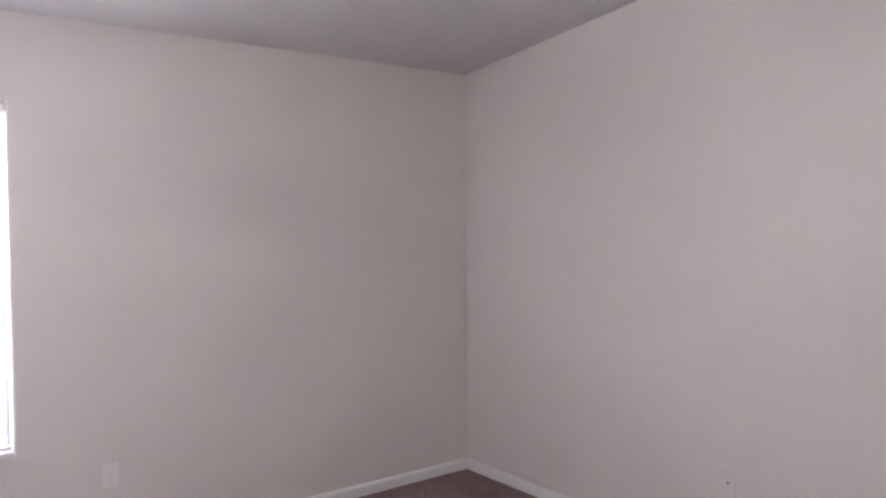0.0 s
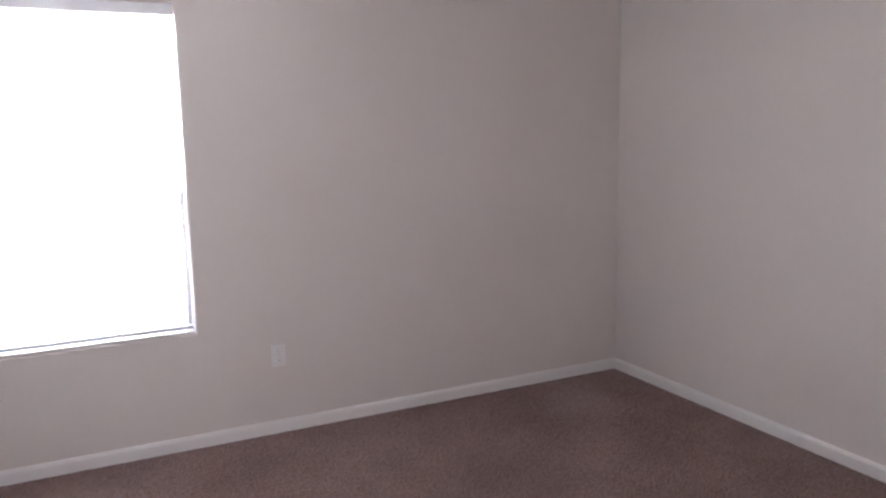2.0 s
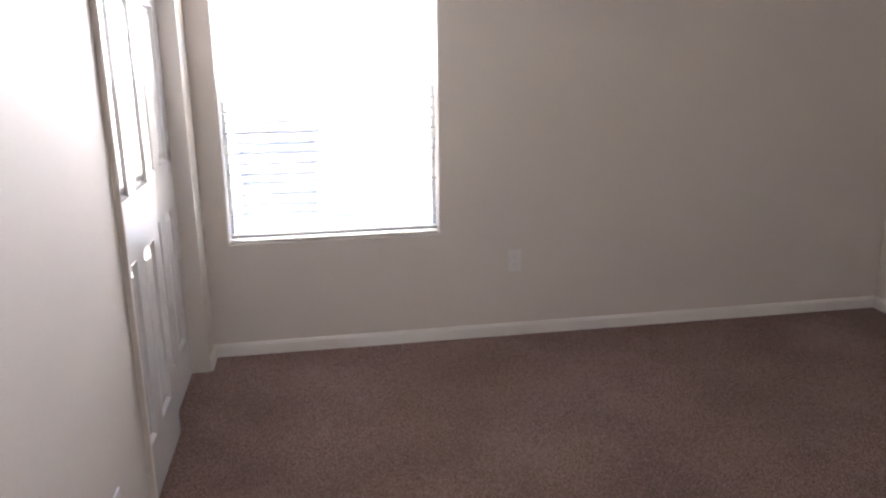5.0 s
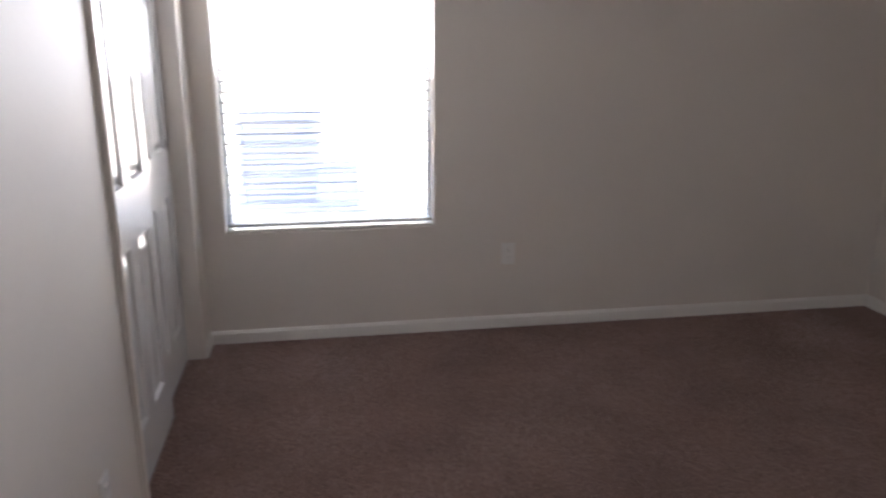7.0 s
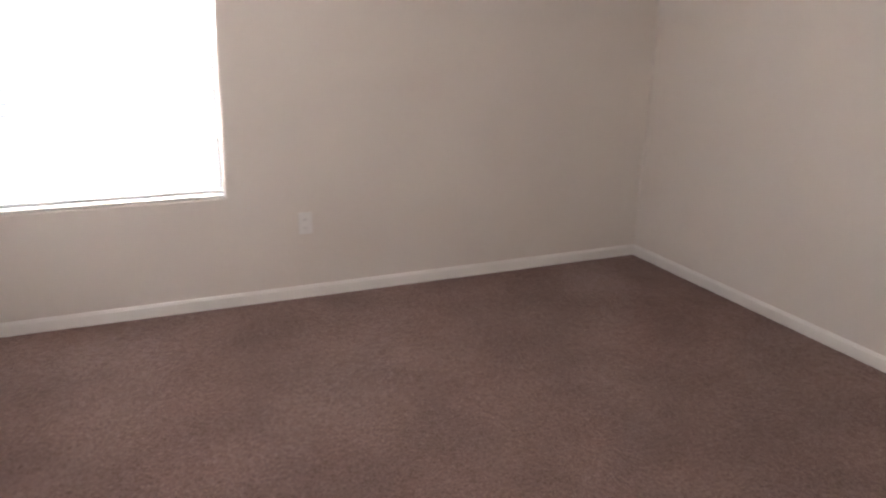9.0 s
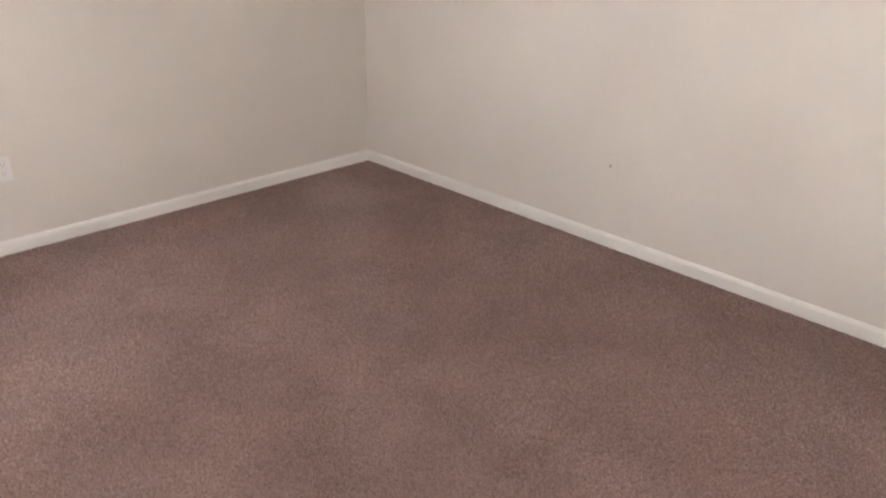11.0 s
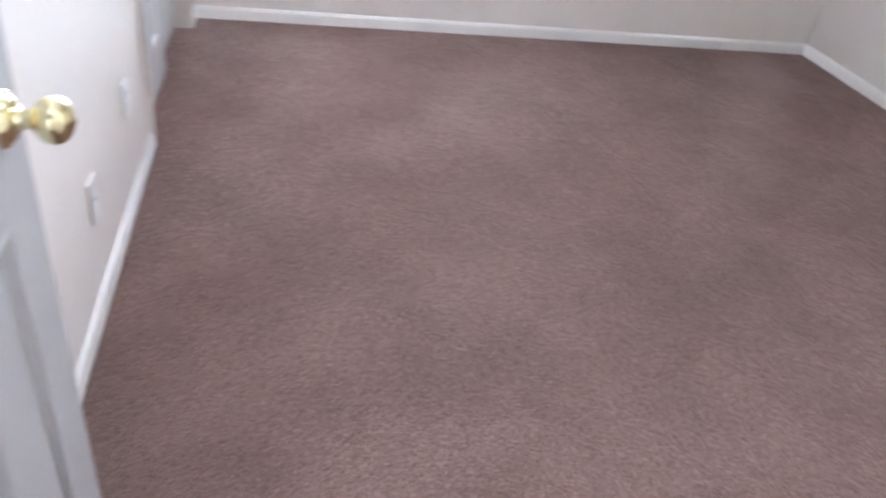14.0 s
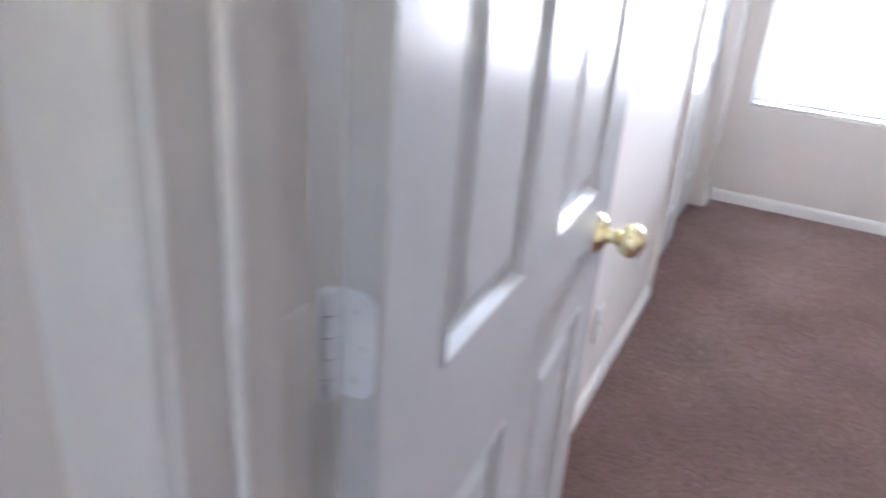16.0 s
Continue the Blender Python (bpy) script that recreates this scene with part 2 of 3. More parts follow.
# west wall with the closet opening; local x runs to the south, local y to the west
WEST = Matrix(((0, -1, 0, 0), (-1, 0, 0, 0), (0, 0, 1, 0), (0, 0, 0, 1)))
LEAN = 0.030 / (SY - CL_S)
wbm = wall_with_hole(0.002, -SY - 0.002, 0, TOPZ, (-CL_N, -CL_S, 0, CL_T), T, 0.022)
for v in wbm.verts:
    if v.co.x > -CL_S + 0.05:
        v.co.y += LEAN * (v.co.x + CL_S)
structure("wall_west", wbm, WALL,
          "warm white drywall wall with the closet opening", "wall", at=WEST, smooth=True)
# south wall with the doorway; local x runs to the west, local y to the south
SOUTH = Matrix(((-1, 0, 0, W), (0, -1, 0, SY), (0, 0, 1, 0), (0, 0, 0, 1)))
structure("wall_south", wall_with_hole(0.002, W + 0.75, 0, TOPZ, (W - DOOR_X1 - 0.02, W - DOOR_X0 + 0.02, 0, DOOR_T + 0.02), SY - SB), WALL,
          "warm white drywall wall with the bedroom doorway", "wall", at=SOUTH)
cb = box((-0.001, SY, 0), (W - 0.001, -0.001, 0.1))
for v in cb.verts:
    v.co.z += H - RISE * v.co.y
structure("ceiling", cb, CEIL, "off-white lightly textured vaulted drywall ceiling", "ceiling")
structure("ceiling_hall", box((-0.75, SB - 1.6, HALL_H), (W - 0.002, SB - 0.002, HALL_H + 0.1)), CEIL, "plain off-white hall ceiling", "ceiling")
structure("ceiling_closet", box((-0.75, CL_S - 0.4, HALL_H), (-T - 0.002, -0.002, HALL_H + 0.1)), CEIL, "plain closet ceiling", "ceiling")
# closet inside
structure("wall_closet", box((-0.75, CL_S - 0.4, 0), (-0.68, -0.002, H)), WALL, "plain painted back wall of the closet", "wall")
structure("wall_closet_side", box((-0.678, CL_S - 0.4, 0), (-T - 0.002, CL_S - 0.3, H)), WALL, "plain painted side wall of the closet", "wall")
# hall outside the bedroom door, unseen; its high opening is added to let light in
structure("wall_hall_south", wall_with_hole(-0.75, W, 0, HALL_H, (0.34, 0.55, 1.39, 1.60), 0.12), WALL, "plain unseen hall wall, a small high opening added to light the hall", "wall",
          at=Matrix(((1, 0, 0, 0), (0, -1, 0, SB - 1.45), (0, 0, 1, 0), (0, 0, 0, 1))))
structure("wall_hall_west", box((-0.85, SB - 1.45, 0), (-0.752, SB - 0.002, HALL_H)), WALL, "plain hall wall", "wall")


def carpet_tufts(x0, x1, y0, y1, step):
    """Cut pile: one small leaning three-sided tuft a cell, the lean drifting slowly over the floor as feet and a vacuum left it."""
    rng = np.random.default_rng(5)
    nx, ny = int((x1 - x0) / step), int((y1 - y0) / step)
    gx, gy = np.meshgrid(x0 + (np.arange(nx) + 0.5) * step, y0 + (np.arange(ny) + 0.5) * step)
    gx = (gx + (rng.random((ny, nx)) - 0.5) * step * 0.9).ravel()
    gy = (gy + (rng.random((ny, nx)) - 0.5) * step * 0.9).ravel()
    n = len(gx)
    drift = 2.2 * np.sin(1.7 * gx + 0.6 * np.sin(2.3 * gy)) + 1.6 * np.sin(1.3 * gy + 1.9 * np.sin(1.1 * gx + 0.7)) + 0.9 * np.sin(5.1 * gx - 3.7 * gy)
    much = 0.0020 * (1 + 0.6 * np.sin(2.9 * gx + 1.7 * np.sin(2.1 * gy)))
    lean_x = much * np.cos(drift) + rng.normal(0, 0.0015, n)
    lean_y = much * np.sin(drift) + rng.normal(0, 0.0015, n)
    high = 0.0052 + rng.random(n) * 0.0036
    turn = rng.random(n) * 2 * np.pi
    wide = step * (0.62 + 0.25 * rng.random(n))
    co = np.empty((n, 4, 3), dtype=np.float32)
    for k in range(3):
        a = turn + k * 2 * np.pi / 3
        co[:, k, 0], co[:, k, 1], co[:, k, 2] = gx + wide * np.cos(a), gy + wide * np.sin(a), -0.0078
    co[:, 3, 0], co[:, 3, 1], co[:, 3, 2] = gx + lean_x, gy + lean_y, -0.0078 + high
    co[:, :, 0] = np.clip(co[:, :, 0], x0, x1)
    co[:, :, 1] = np.clip(co[:, :, 1], y0, y1)
    base = np.arange(n, dtype=np.int32)[:, None, None] * 4
    tri = (base + np.array([[0, 1, 3], [1, 2, 3], [2, 0, 3]], dtype=np.int32)[None]).reshape(-1)
    me = bpy.data.meshes.new("carpet_tufts")
    me.vertices.add(n * 4)
    me.vertices.foreach_set("co", co.ravel())
    me.loops.add(len(tri))
    me.loops.foreach_set("vertex_index", tri)
    me.polygons.add(n * 3)
    me.polygons.foreach_set("loop_start", np.arange(0, len(tri), 3, dtype=np.int32))
    me.update(calc_edges=True)
    me.materials.append(TUFT)
    return me


structure("floor", box((-0.75, SB - 1.45, -0.0115), (W, 0.0, -0.006)), CARPET, "mauve-brown cut-pile carpet with faint footprints and wear", "carpet floor")
tagged(new("carpet_tufts", carpet_tufts(-0.118, W - 0.002, SB - 0.12, -0.002, 0.0066)), "short leaning mauve-brown carpet yarn ends, trodden in patches", "carpet pile", kind="stuff")
structure("subfloor", box((-0.75, SB - 1.6, -0.12), (W + 0.14, 0.158, -0.012)), CONCRETE, "plain concrete slab under the carpet", "floor slab")

# ---------------------------------------------------------------- baseboards
BASE = [(0, 0), (0.012, 0), (0.012, 0.050), (0.0112, 0.0535), (0.0085, 0.0555), (0.0078, 0.0585), (0.0062, 0.0625), (0.003, 0.0655), (0, 0.0665)]


def baseboard(name, x, y, turn, length):
    m = pose(x, y, -0.005, 0, 0, turn)
    ob = part(name, extrude_profile(BASE, length), TRIM, at=m, smooth=True)
    tagged(ob, "glossy white wooden baseboard along the carpet", "baseboard", kind="structure")


baseboard("baseboard_north", W, 0, 180, W)
baseboard("baseboard_east", W, SY, 90, -SY - 0.013)
baseboard("baseboard_west", 0, CL_S - 0.061, -90 + math.degrees(math.atan(-LEAN)), -SY + CL_S + 0.011)
baseboard("baseboard_stub", 0, -0.013, -90, -CL_N - 0.036)
baseboard("baseboard_south", DOOR_X1 + 0.075, SY, 0, W - DOOR_X1 - 0.088)

structure("corner_trim", box((-0.001, CL_S - 0.060, 0.001), (0.0165, CL_S - 0.043, CL_T + 0.03), 0.002), WALL, "narrow painted trim strip standing proud beside the closet opening", "trim")

# ---------------------------------------------------------------- window with its blind


win = thing("window_1", pose(WIN_L, 0, WIN_B), "white vinyl single-hung window in a drywall recess", "window", kind="structure")
ww, wh = WIN_R - WIN_L, WIN_T - WIN_B
for nm, lo, hi in (("side_rail", (0.002, 0.105, 0.002), (0.018, 0.158, wh - 0.002)), ("side_rail", (ww - 0.018, 0.105, 0.002), (ww - 0.002, 0.158, wh - 0.002)),
                   ("bottom_rail", (0.018, 0.105, 0.002), (ww - 0.018, 0.158, 0.016)), ("top_rail", (0.018, 0.105, wh - 0.018), (ww - 0.018, 0.158, wh - 0.002))):
    part(nm, box(lo, hi, 0.003), VINYL, win)
part("meeting_rail", box((0.018, 0.108, wh / 2 - 0.02), (ww - 0.018, 0.15, wh / 2 + 0.02), 0.003), VINYL, win)
for z0, z1 in ((0.016, wh / 2 - 0.02), (wh / 2 + 0.02, wh - 0.018)):
    g = part("pane", box((0.018, 0.128, z0), (ww - 0.018, 0.132, z1)), GLASS, win)
    g.visible_shadow = False
part("window_sill", box((0.003, 0.004, 0.0015), (ww - 0.003, 0.104, 0.012), 0.004), TRIM, win, "glossy white painted sill")

blind = thing("window_blind", pose(WIN_L, 0.030, WIN_B), "white two-inch horizontal slat blind hanging in the window, slats open", "blind")
part("headrail", box((0.006, -0.028, wh - 0.046), (ww - 0.006, 0.030, wh - 0.004), 0.004), VINYL, blind)
part("valance", box((0.004, -0.038, wh - 0.054), (ww - 0.004, -0.0295, wh - 0.003), 0.003), VINYL, blind, "white valance board")
sw, n_seg = 0.050, 6
prof = [((k / n_seg - 0.5) * sw, 0.0022 * (1 - (2 * k / n_seg - 1) ** 2)) for k in range(n_seg + 1)]
loop = [(d, z + 0.0015) for d, z in prof] + [(d, z - 0.0015) for d, z in reversed(prof)]
slat_me = mesh_of(extrude_profile(loop, ww - 0.016), "slat", SLAT, True)
z = 0.082
while z < wh - 0.062:
    s = new("slat", slat_me)
    s.parent = blind
    s.matrix_basis = pose(0.008, 0, z, -13 + random.uniform(-1.5, 1.5), 0, 0)
    z += 0.048
part("bottom_rail", box((0.008, -0.025, 0.024), (ww - 0.008, 0.025, 0.040), 0.004), VINYL, blind)
for x in (0.10, ww / 2, ww - 0.10):
    for y in (-0.027, 0.027):
        part("ladder_cord", box((x - 0.0008, y - 0.0008, 0.03), (x + 0.0008, y + 0.0008, wh - 0.045)), CORD, blind)

# ---------------------------------------------------------------- six-panel doors


def door_face(bm, w, h, y, sign, panels):
    """One moulded face at depth y; sign is the way it looks along y. panels: (x0, x1, z0, z1)."""
    xs = sorted({0, w, *[p[0] for p in panels], *[p[1] for p in panels]})
    zs = sorted({0, h, *[p[2] for p in panels], *[p[3] for p in panels]})
    inside = {(p[0], p[2]) for p in panels}

    def quad(a):
        f = bm.faces.new([bm.verts.new(v) for v in (a if sign < 0 else a[::-1])])
        return f
    for x0, x1 in zip(xs, xs[1:]):
        for z0, z1 in zip(zs, zs[1:]):
            if not any(p[0] <= x0 and x1 <= p[1] and p[2] <= z0 and z1 <= p[3] for p in panels):
                quad([(x0, y, z0), (x1, y, z0), (x1, y, z1), (x0, y, z1)])
    steps = [(0.0, 0.0), (0.002, -0.0013), (0.005, -0.0013), (0.007, 0.004), (0.012, 0.0130), (0.020, 0.0138), (0.042, 0.004), (0.047, 0.003)]
    for x0, x1, z0, z1 in panels:
        def ring(i):
            o, d = steps[i]
            yy = y - sign * d
            return [(x0 + o, yy, z0 + o), (x1 - o, yy, z0 + o), (x1 - o, yy, z1 - o), (x0 + o, yy, z1 - o)]
        for i in range(len(steps) - 1):
            a, b = ring(i), ring(i + 1)
            for k in range(4):
                quad([a[k], a[(k + 1) % 4], b[(k + 1) % 4], b[k]])
        quad(ring(len(steps) - 1))


def six_panel(w, h, t, stile, pw, z_low, z_mid, z_top):
    """The slab of a moulded six-panel door: x along its width, y through its thickness, z up."""
    bm = bmesh.new()
    cols = [(stile, stile + pw), (w - stile - pw, w - stile)]
    panels = [(a, b, *zz) for a, b in cols for zz in (z_low, z_mid, z_top)]
    door_face(bm, w, h, 0.0, -1, panels)
    door_face(bm, w, h, t, 1, panels)
    for q in ([(0, 0, 0), (0, 0, h), (0, t, h), (0, t, 0)], [(w, 0, 0), (w, t, 0), (w, t, h), (w, 0, h)],
              [(0, 0, h), (w, 0, h), (w, t, h), (0, t, h)], [(0, 0, 0), (0, t, 0), (w, t, 0), (w, 0, 0)]):
        bm.faces.new([bm.verts.new(v) for v in q])
    bmesh.ops.remove_doubles(bm, verts=bm.verts, dist=1e-5)
    bmesh.ops.recalc_face_normals(bm, faces=bm.faces)
    return bm


LOW, MID, TOP = (0.190, 0.812), (1.005, 1.60), (1.70, 1.89)

# bedroom door, swung open into the room; hinge edge at local x = 0
DOOR_W = 0.790
DX, DOOR_Y = 0.207, -3.978
door = thing("door_1", pose(DX, DOOR_Y, 0.014, 0, 0, 90 + 2.5), "white moulded six-panel bedroom door standing wide open", "door", kind="structure")
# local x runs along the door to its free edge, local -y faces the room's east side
slab = part("slab", six_panel(DOOR_W, 2.02, 0.035, 0.114, 0.219, LOW, MID, TOP), DIMMED_SKIN, door, at=pose(0, 0, 0))


def knob_set(parent, x, z, y, way):
    m = pose(x, y, z, 90 if way < 0 else -90, 0, 0)
    part("rose", lathe([(0, 0), (0.0335, 0), (0.0335, 0.0025), (0.0320, 0.0045), (0.0285, 0.0055), (0.0265, 0.0085), (0.0240, 0.0115), (0.0195, 0.0135), (0.0150, 0.0145), (0.0150, 0.0165), (0, 0.0165)], 40),
         BRASS, parent, "polished brass stepped rose plate", at=m, smooth=True)
    ball = [(0.0285 * math.cos(a), 0.0525 + 0.0230 * math.sin(a)) for a in (radians(-62 + k * 10.4) for k in range(15))]
    knob = part("door_handle", lathe([(0.0, 0.016), (0.0125, 0.016), (0.0118, 0.019), (0.0112, 0.0260), (0.0128, 0.0305)] + ball + [(0.0055, 0.0750), (0.0050, 0.0742), (0, 0.0742)], 40),
                BRASS, parent, "polished brass door knob", at=m, smooth=True)
    part("lock_button", lathe([(0, 0.074), (0.0040, 0.074), (0.0040, 0.0762), (0.003, 0.077), (0, 0.077)], 16), BRASS, knob)


knob_set(door, DOOR_W - 0.062, 0.934 - 0.014, 0.0, -1)
knob_set(door, DOOR_W - 0.062, 0.934 - 0.014, 0.035, 1)
part("latch_plate", box((DOOR_W - 0.0005, 0.006, 0.92), (DOOR_W + 0.001, 0.029, 0.98)), BRASS, door, "brass latch plate")


def rounded_leaf(z, x0, x1, y0, y1, r=0.014):
    """A hinge leaf in local y-z, its two corners at y0 rounded."""
    bm = bmesh.new()
    pts = [(y1, z - 0.0445)]
    for cy, cz, a0 in ((y0 + r, z - 0.0445 + r, -90), (y0 + r, z + 0.0445 - r, -180)):
        pts += [(cy + r * math.cos(a), cz + r * math.sin(a)) for a in (radians(a0 - 15 * k) for k in range(7))]
    pts.append((y1, z + 0.0445))
    lo = [bm.verts.new((x0, y, zz)) for y, zz in pts]
    hi = [bm.verts.new((x1, y, zz)) for y, zz in pts]
    n = len(pts)
    for k in range(n):
        bm.faces.new((lo[k], lo[(k + 1) % n], hi[(k + 1) % n], hi[k]))
    bm.faces.new(lo)
    bm.faces.new(hi)
    bmesh.ops.recalc_face_normals(bm, faces=bm.faces)
    return bm


def hinge(parent, z):
    hb = part("hinge", rounded_leaf(z, -0.0022, 0.0005, 0.006, 0.0335), HINGE, parent, "white painted butt hinge with five knuckles")
    part("leaf", box((-0.010, 0.0335, z - 0.0445), (-0.0006, 0.0362, z + 0.0445), 0.0008), HINGE, hb)
    for k in range(5):
        part("knuckle", lathe([(0, 0), (0.0058, 0), (0.0066, 0.0008), (0.0066, 0.0155), (0.0058, 0.0163), (0, 0.0163)], 16), HINGE, hb,
             at=pose(-0.011, 0.0395, z - 0.0445 + k * 0.0178), smooth=True)
    part("pin", lathe([(0, 0), (0.0048, 0), (0.0048, 0.087), (0, 0.087)], 14), DULL, hb, "dark hinge pin", at=pose(-0.011, 0.0395, z - 0.0445), smooth=True)
    part("pin_head", lathe([(0, 0.0875), (0.0058, 0.0875), (0.0060, 0.0890), (0.003, 0.0905), (0, 0.0905)], 14), HINGE, hb, at=pose(-0.011, 0.0395, z - 0.0445), smooth=True)
    for k in (-0.029, 0, 0.029):
        s = part("screw", lathe([(0, 0), (0.0042, 0), (0.0036, 0.0007), (0.0012, 0.0007), (0, 0.0001)], 12), HINGE, hb, at=pose(-0.0022, 0.021 - 0.007 * (k == 0), z + k, 0, -90, 0))
        part("screw_slot", box((-0.0030, -0.0005, 0.0006), (0.0030, 0.0005, 0.0009)), DULL, hb, at=pose(-0.0022, 0.021 - 0.007 * (k == 0), z + k, 0, -90, 0) @ pose(0, 0, 0, 0, 0, 35))


for hz in (0.26, 1.085, 1.80):
    hinge(door, hz)

# door frame: jambs, head, stops and casing
fr = thing("door_frame", pose(0, 0, 0), "white painted door jamb with stop and casing", "door frame", kind="structure")
part("jamb", box((DOOR_X0 - 0.018, SB - 0.002, 0), (DOOR_X0, SY + 0.002, DOOR_T), 0.002), TRIM, fr)
part("jamb", box((DOOR_X1, SB - 0.002, 0), (DOOR_X1 + 0.018, SY + 0.002, DOOR_T), 0.002), TRIM, fr)
part("head", box((DOOR_X0, SB - 0.002, DOOR_T), (DOOR_X1, SY + 0.002, DOOR_T + 0.018), 0.002), TRIM, fr)
for x0, x1 in ((DOOR_X0, DOOR_X0 + 0.012), (DOOR_X1 - 0.012, DOOR_X1)):
    part("stop", box((x0, SY - 0.078, 0), (x1, SY - 0.040, DOOR_T), 0.003), TRIM, fr)
part("stop", box((DOOR_X0 + 0.012, SY - 0.078, DOOR_T - 0.012), (DOOR_X1 - 0.012, SY - 0.040, DOOR_T), 0.003), TRIM, fr)
for lf in (0.274, 1.099, 1.814):
    part("hinge_leaf", box((DOOR_X0 - 0.001, SY - 0.032, lf - 0.0445), (DOOR_X0 + 0.0015, SY + 0.001, lf + 0.0445), 0.0005), TRIM, fr, "hinge leaf painted over with the jamb")
CASE = [(0, 0.0), (0.0, 0.007), (0.006, 0.011), (0.02, 0.013), (0.045, 0.016), (0.055, 0.017), (0.06, 0.014), (0.06, 0)]


CASE_HALL = [(0, 0.0), (0.0, 0.005), (0.002, 0.009), (0.006, 0.0115), (0.012, 0.0125), (0.086, 0.0125), (0.09, 0.010), (0.09, 0)]


def casing(x, y, face, z0, z1, out):
    """Upright casing strip; out is the way that it widens from the opening, face the way that it looks."""
    bm = bmesh.new()
    lo = [bm.verts.new((x + out * d, y + face * e, z0)) for d, e in (CASE if face > 0 else CASE_HALL)]
    hi = [bm.verts.new((x + out * d, y + face * e, z1)) for d, e in (CASE if face > 0 else CASE_HALL)]
    n = len(CASE)
    for i in range(n):
        bm.faces.new((lo[i], lo[(i + 1) % n], hi[(i + 1) % n], hi[i]))
    bm.faces.new(lo)
    bm.faces.new(hi)
    bmesh.ops.recalc_face_normals(bm, faces=bm.faces)
    part("casing", bm, TRIM, fr, smooth=True)


for y, face in ((SY + 0.0005, 1), (SB - 0.0005, -1)):
    casing(DOOR_X0 - 0.006, y, face, 0, DOOR_T + 0.066, -1)
    casing(DOOR_X1 + 0.006, y, face, 0, DOOR_T + 0.066, 1)
    part("casing_head", box((DOOR_X0 - 0.006, min(y, y + face * 0.014), DOOR_T + 0.006), (DOOR_X1 + 0.006, max(y, y + face * 0.014), DOOR_T + 0.066), 0.003), TRIM, fr)

# closet sliding doors: the south one runs in front
CW = 0.650


def closet_door(y_south, x_face, label):
    """Local x runs to the north, local -y faces the room."""
    d = thing("closet_door", pose(x_face, y_south, 0.012, 0, 0, 90), label, "closet door", group="closet sliding doors")
    part("slab", six_panel(CW, 2.0, 0.034, 0.098, 0.178, (0.190, 0.792), (0.985, 1.60), TOP), SKIN, d)
    part("finger_pull", lathe([(0, 0.0), (0.024, 0.0), (0.027, 0.002), (0.024, 0.003), (0.021, 0.0012), (0, 0.001)]), DULL, d, "small round dull metal finger pull",
                at=pose(0.05 if y_south < -1 else CW - 0.05, 0.0, 1.0, 90, 0, 0), smooth=True)
    return d


closet_door(CL_S + 0.003, -0.040, "white six-panel sliding closet door, running in front")
closet_door(CL_N - CW - 0.003, -0.076, "white six-panel sliding closet door, running behind")
structure("closet_track", box((-0.112, CL_S + 0.001, CL_T - 0.022), (-0.022, CL_N - 0.001, CL_T - 0.001), 0.002), SHADOW_GAP, "grey metal closet door track", "track")

# ---------------------------------------------------------------- wall plates


def wall_plate(name, m, label, category, kind_, plate_mat=None):
    """Local x along the wall, local -y out of it; centre at the origin."""
    p = thing(name, m, label, category, group="wall plates")
    part("plate", box((-0.035, -0.006, -0.057), (0.035, 0.0, 0.057), 0.0025), plate_mat or PLATE, p)
    if kind_ == "duplex":
        for s in (-1, 1):
            f = part("socket", box((-0.017, -0.0085, s * 0.0195 - 0.0145), (0.017, -0.0055, s * 0.0195 + 0.0145), 0.003), PLATE, p)
            part("slot", box((-0.0070, -0.0090, s * 0.0195 - 0.001), (-0.0058, -0.0083, s * 0.0195 + 0.007)), SLOT, f)
            part("slot", box((0.0058, -0.0090, s * 0.0195 - 0.001), (0.0070, -0.0083, s * 0.0195 + 0.006)), SLOT, f)
            part("ground_hole", lathe([(0, 0), (0.0017, 0), (0.0017, 0.0007), (0, 0.0007)], 10), SLOT, f, at=pose(0, -0.0083, s * 0.0195 - 0.008, 90, 0, 0))
        part("screw", lathe([(0, 0), (0.003, 0), (0.0025, 0.001), (0, 0.001)], 12), PLATE, p, at=pose(0, -0.006, 0, 90, 0, 0))
    else:
        part("jack", box((-0.005, -0.0075, -0.005), (0.005, -0.0055, 0.005), 0.001), JACK, p, "dark jack opening")
        for s in (-0.042, 0.042):
            part("screw", lathe([(0, 0), (0.003, 0), (0.0025, 0.001), (0, 0.001)], 12), PLATE, p, at=pose(0, -0.006, s, 90, 0, 0))
    return p


wall_plate("outlet", pose(1.496, -0.0005, 0.395), "ivory duplex outlet plate on the window wall", "outlet", "duplex")
wall_plate("phone_jack", pose(W - 0.0005, -1.80, 0.40, 0, 0, -90), "wall plate painted over in the wall colour, small dark jack", "wall plate", "jack", WALL)
wall_plate("outlet", pose(0.0054, -1.856, 0.345, 0, 0, 90), "ivory duplex outlet plate beside the closet", "outlet", "duplex")
wall_plate("phone_jack", pose(0.0113, -2.375, 0.305, 0, 0, 90), "ivory wall plate with a small dark jack", "wall plate", "jack")


def wall_anchor(m):
    """A plug in the wall: a small flanged disc with a hole."""
    a = thing("wall_anchor", m, "tiny white plastic screw anchor still sitting in the wall", "wall anchor", group="wall anchors")
    part("flange", lathe([(0.0016, 0), (0.0052, 0), (0.0046, 0.0012), (0.0020, 0.0016), (0.0016, 0.0)], 14), PLATE, a)
    part("hole", lathe([(0, 0.0002), (0.0017, 0.0002), (0.0017, 0.0006), (0, 0.0006)], 10), SLOT, a)


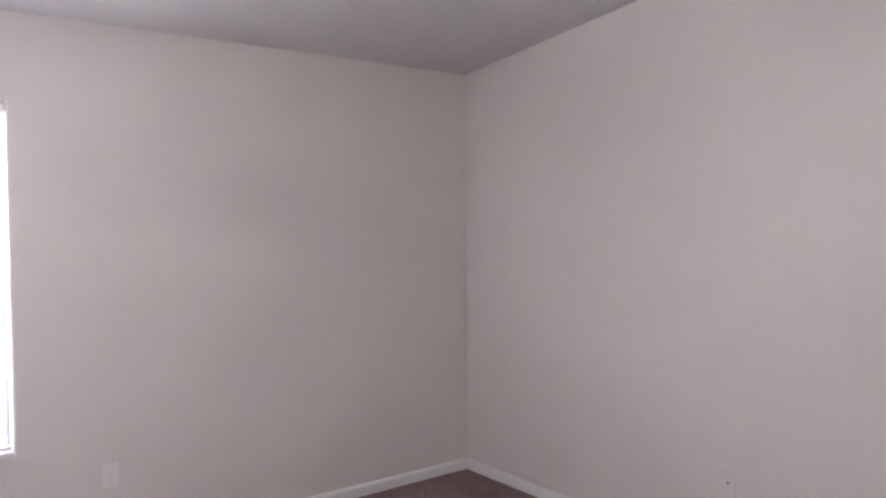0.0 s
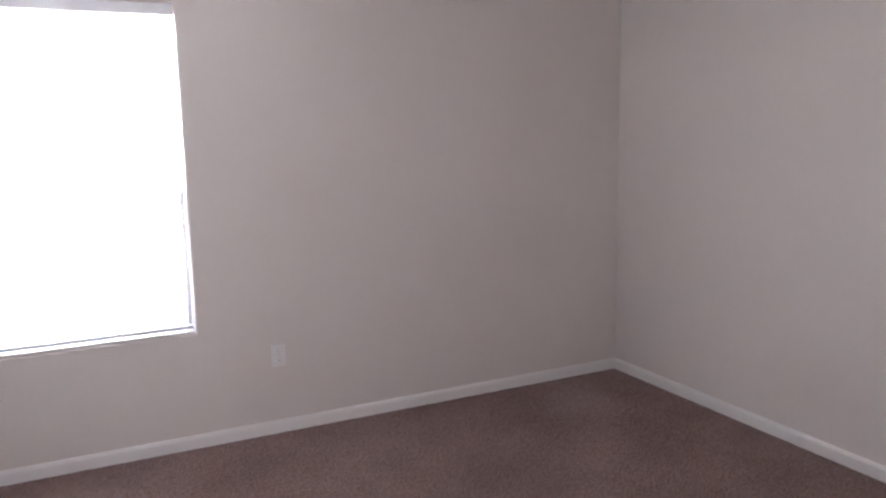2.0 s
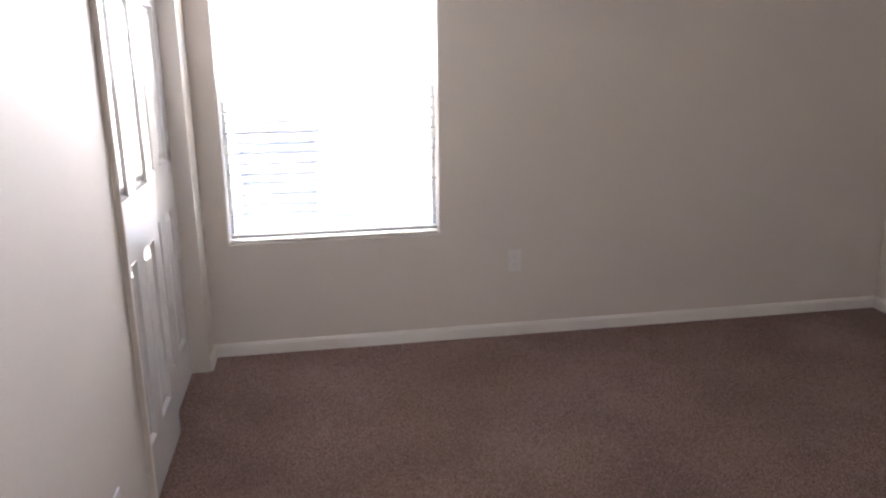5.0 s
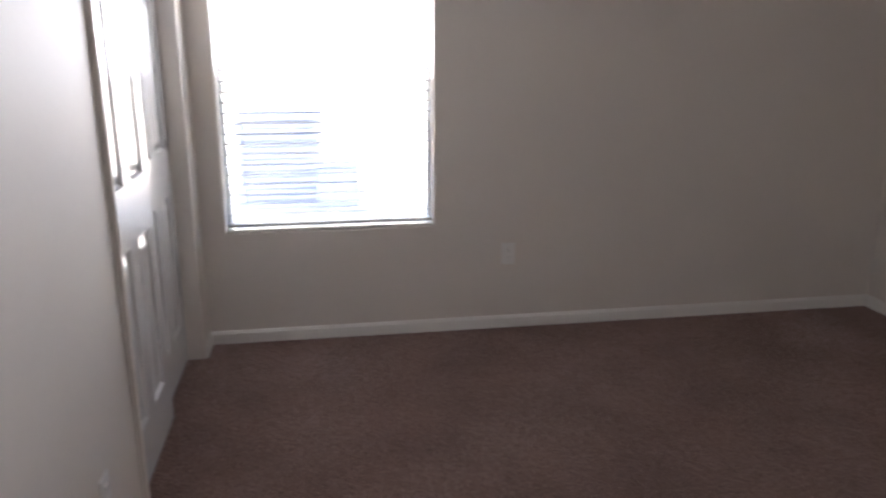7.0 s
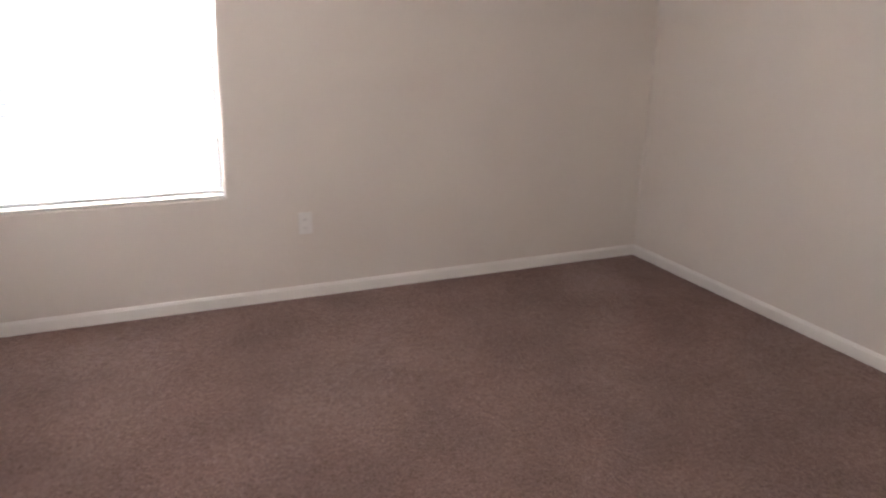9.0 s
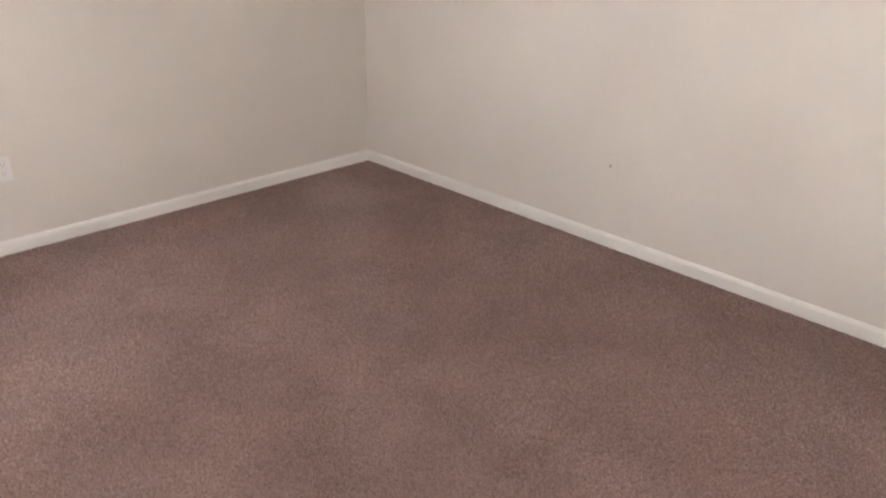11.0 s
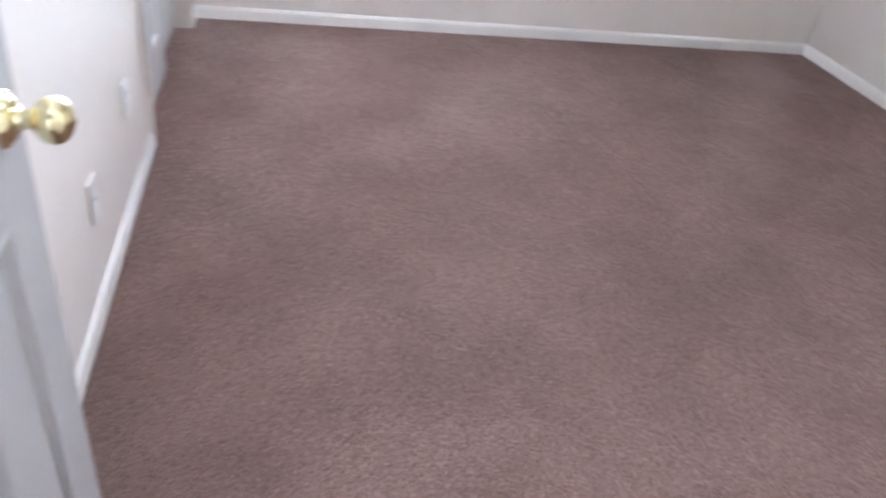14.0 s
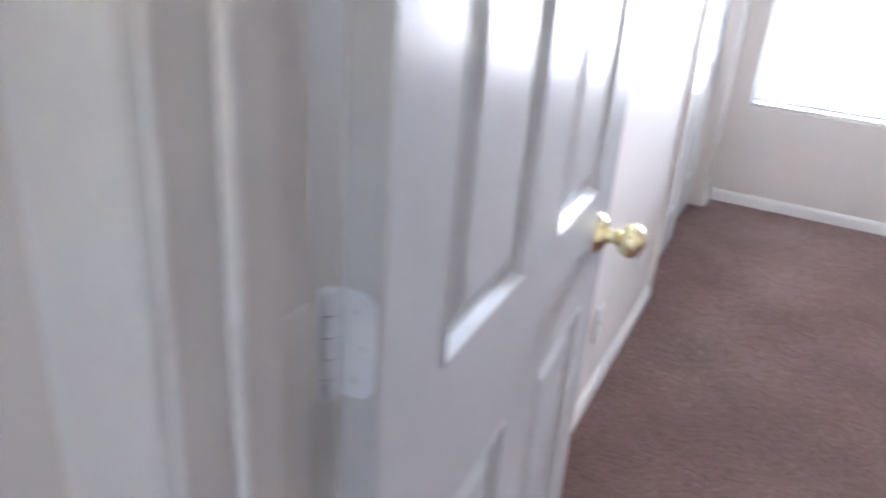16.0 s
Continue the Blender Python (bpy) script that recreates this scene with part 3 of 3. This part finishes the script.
wall_anchor(pose(1.513, 0, 2.156, 90, 0, 0))
wall_anchor(pose(2.618, 0, 2.164, 90, 0, 0))
wall_anchor(pose(W, -1.229, 1.54, 0, -90, 0))

# ---------------------------------------------------------------- outdoors
structure("ground", box((-200, 0.17, -0.35), (200, 200, -0.15)), GRAVEL, "pale tan gravel yard", "ground")
structure("ground_back", box((-200, -200, -0.35), (200, 0.165, -0.13)), GRAVEL, "pale tan gravel yard", "ground")
# out of view; the long south overhang is added to block sun at the hall
structure("roof", box((-0.9, SB - 3.4, TOPZ + 0.002), (W + 0.3, 0.75, TOPZ + 0.14)), ROOF, "plain unseen roof with a short north eave, lengthened south to shade the hall opening", "roof")
house = thing("neighbour_house", pose(0, 6.5, -0.15), "sunlit cream stucco house across the side yard", "house", kind="structure")
part("wall", box((-9, 0, 0), (9, 0.2, 3.0)), STUCCO, house)
rf = bmesh.new()
rv = [rf.verts.new(v) for v in ((-9.4, -0.5, 2.95), (9.4, -0.5, 2.95), (9.4, 5, 5.0), (-9.4, 5, 5.0), (-9.4, -0.5, 3.1), (9.4, -0.5, 3.1), (9.4, 5, 5.15), (-9.4, 5, 5.15))]
for q in ((0, 1, 2, 3), (7, 6, 5, 4), (0, 4, 5, 1), (1, 5, 6, 2), (2, 6, 7, 3), (3, 7, 4, 0)):
    rf.faces.new([rv[i] for i in q])
bmesh.ops.recalc_face_normals(rf, faces=rf.faces)
part("roof", rf, ROOF, house)

structure("concrete_pad", box((-0.42, 2.62, -0.15), (1.15, 3.75, 0.07), 0.012), CONCRETE, "pale concrete pad set on the gravel yard", "concrete pad")
ac = thing("air_conditioner", pose(0.234, 3.2, 0.07), "blue-grey air conditioning condenser on a concrete pad outdoors", "air conditioner")
part("base_pan", box((-0.35, -0.35, 0), (0.35, 0.35, 0.045), 0.008), GREY_METAL, ac)
part("coil", box((-0.325, -0.325, 0.045), (0.325, 0.325, 0.735)), DARK_FIN, ac)
for sx in (-1, 1):
    for sy in (-1, 1):
        part("corner_post", box((sx * 0.33 - 0.028, sy * 0.33 - 0.028, 0.045), (sx * 0.33 + 0.028, sy * 0.33 + 0.028, 0.742), 0.008), GREY_METAL, ac)
for k in range(13):
    zz = 0.07 + k * 0.051
    for sy in (-1, 1):
        part("louvre", box((-0.30, sy * 0.335 - 0.008, zz), (0.30, sy * 0.335 + 0.008, zz + 0.03), 0.003), GREY_METAL, ac)
part("top_cover", box((-0.362, -0.362, 0.735), (0.362, 0.362, 0.79), 0.015), GREY_METAL, ac)
part("fan_guard", lathe([(0.27, 0), (0.275, 0.006), (0.262, 0.012), (0.06, 0.022), (0, 0.022), (0, 0.016), (0.06, 0.014)], 28), DARK_FIN, ac, "dark round fan guard", at=pose(0, 0, 0.788))

ub = thing("utility_box", pose(0.71, 2.98, 0.07), "low grey metal utility box on the concrete pad outdoors", "utility box")
part("body", box((-0.175, -0.17, 0), (0.175, 0.17, 0.335), 0.015), GREY_METAL, ub)
part("lid", box((-0.187, -0.182, 0.335), (0.187, 0.182, 0.365), 0.012), GREY_METAL, ub)
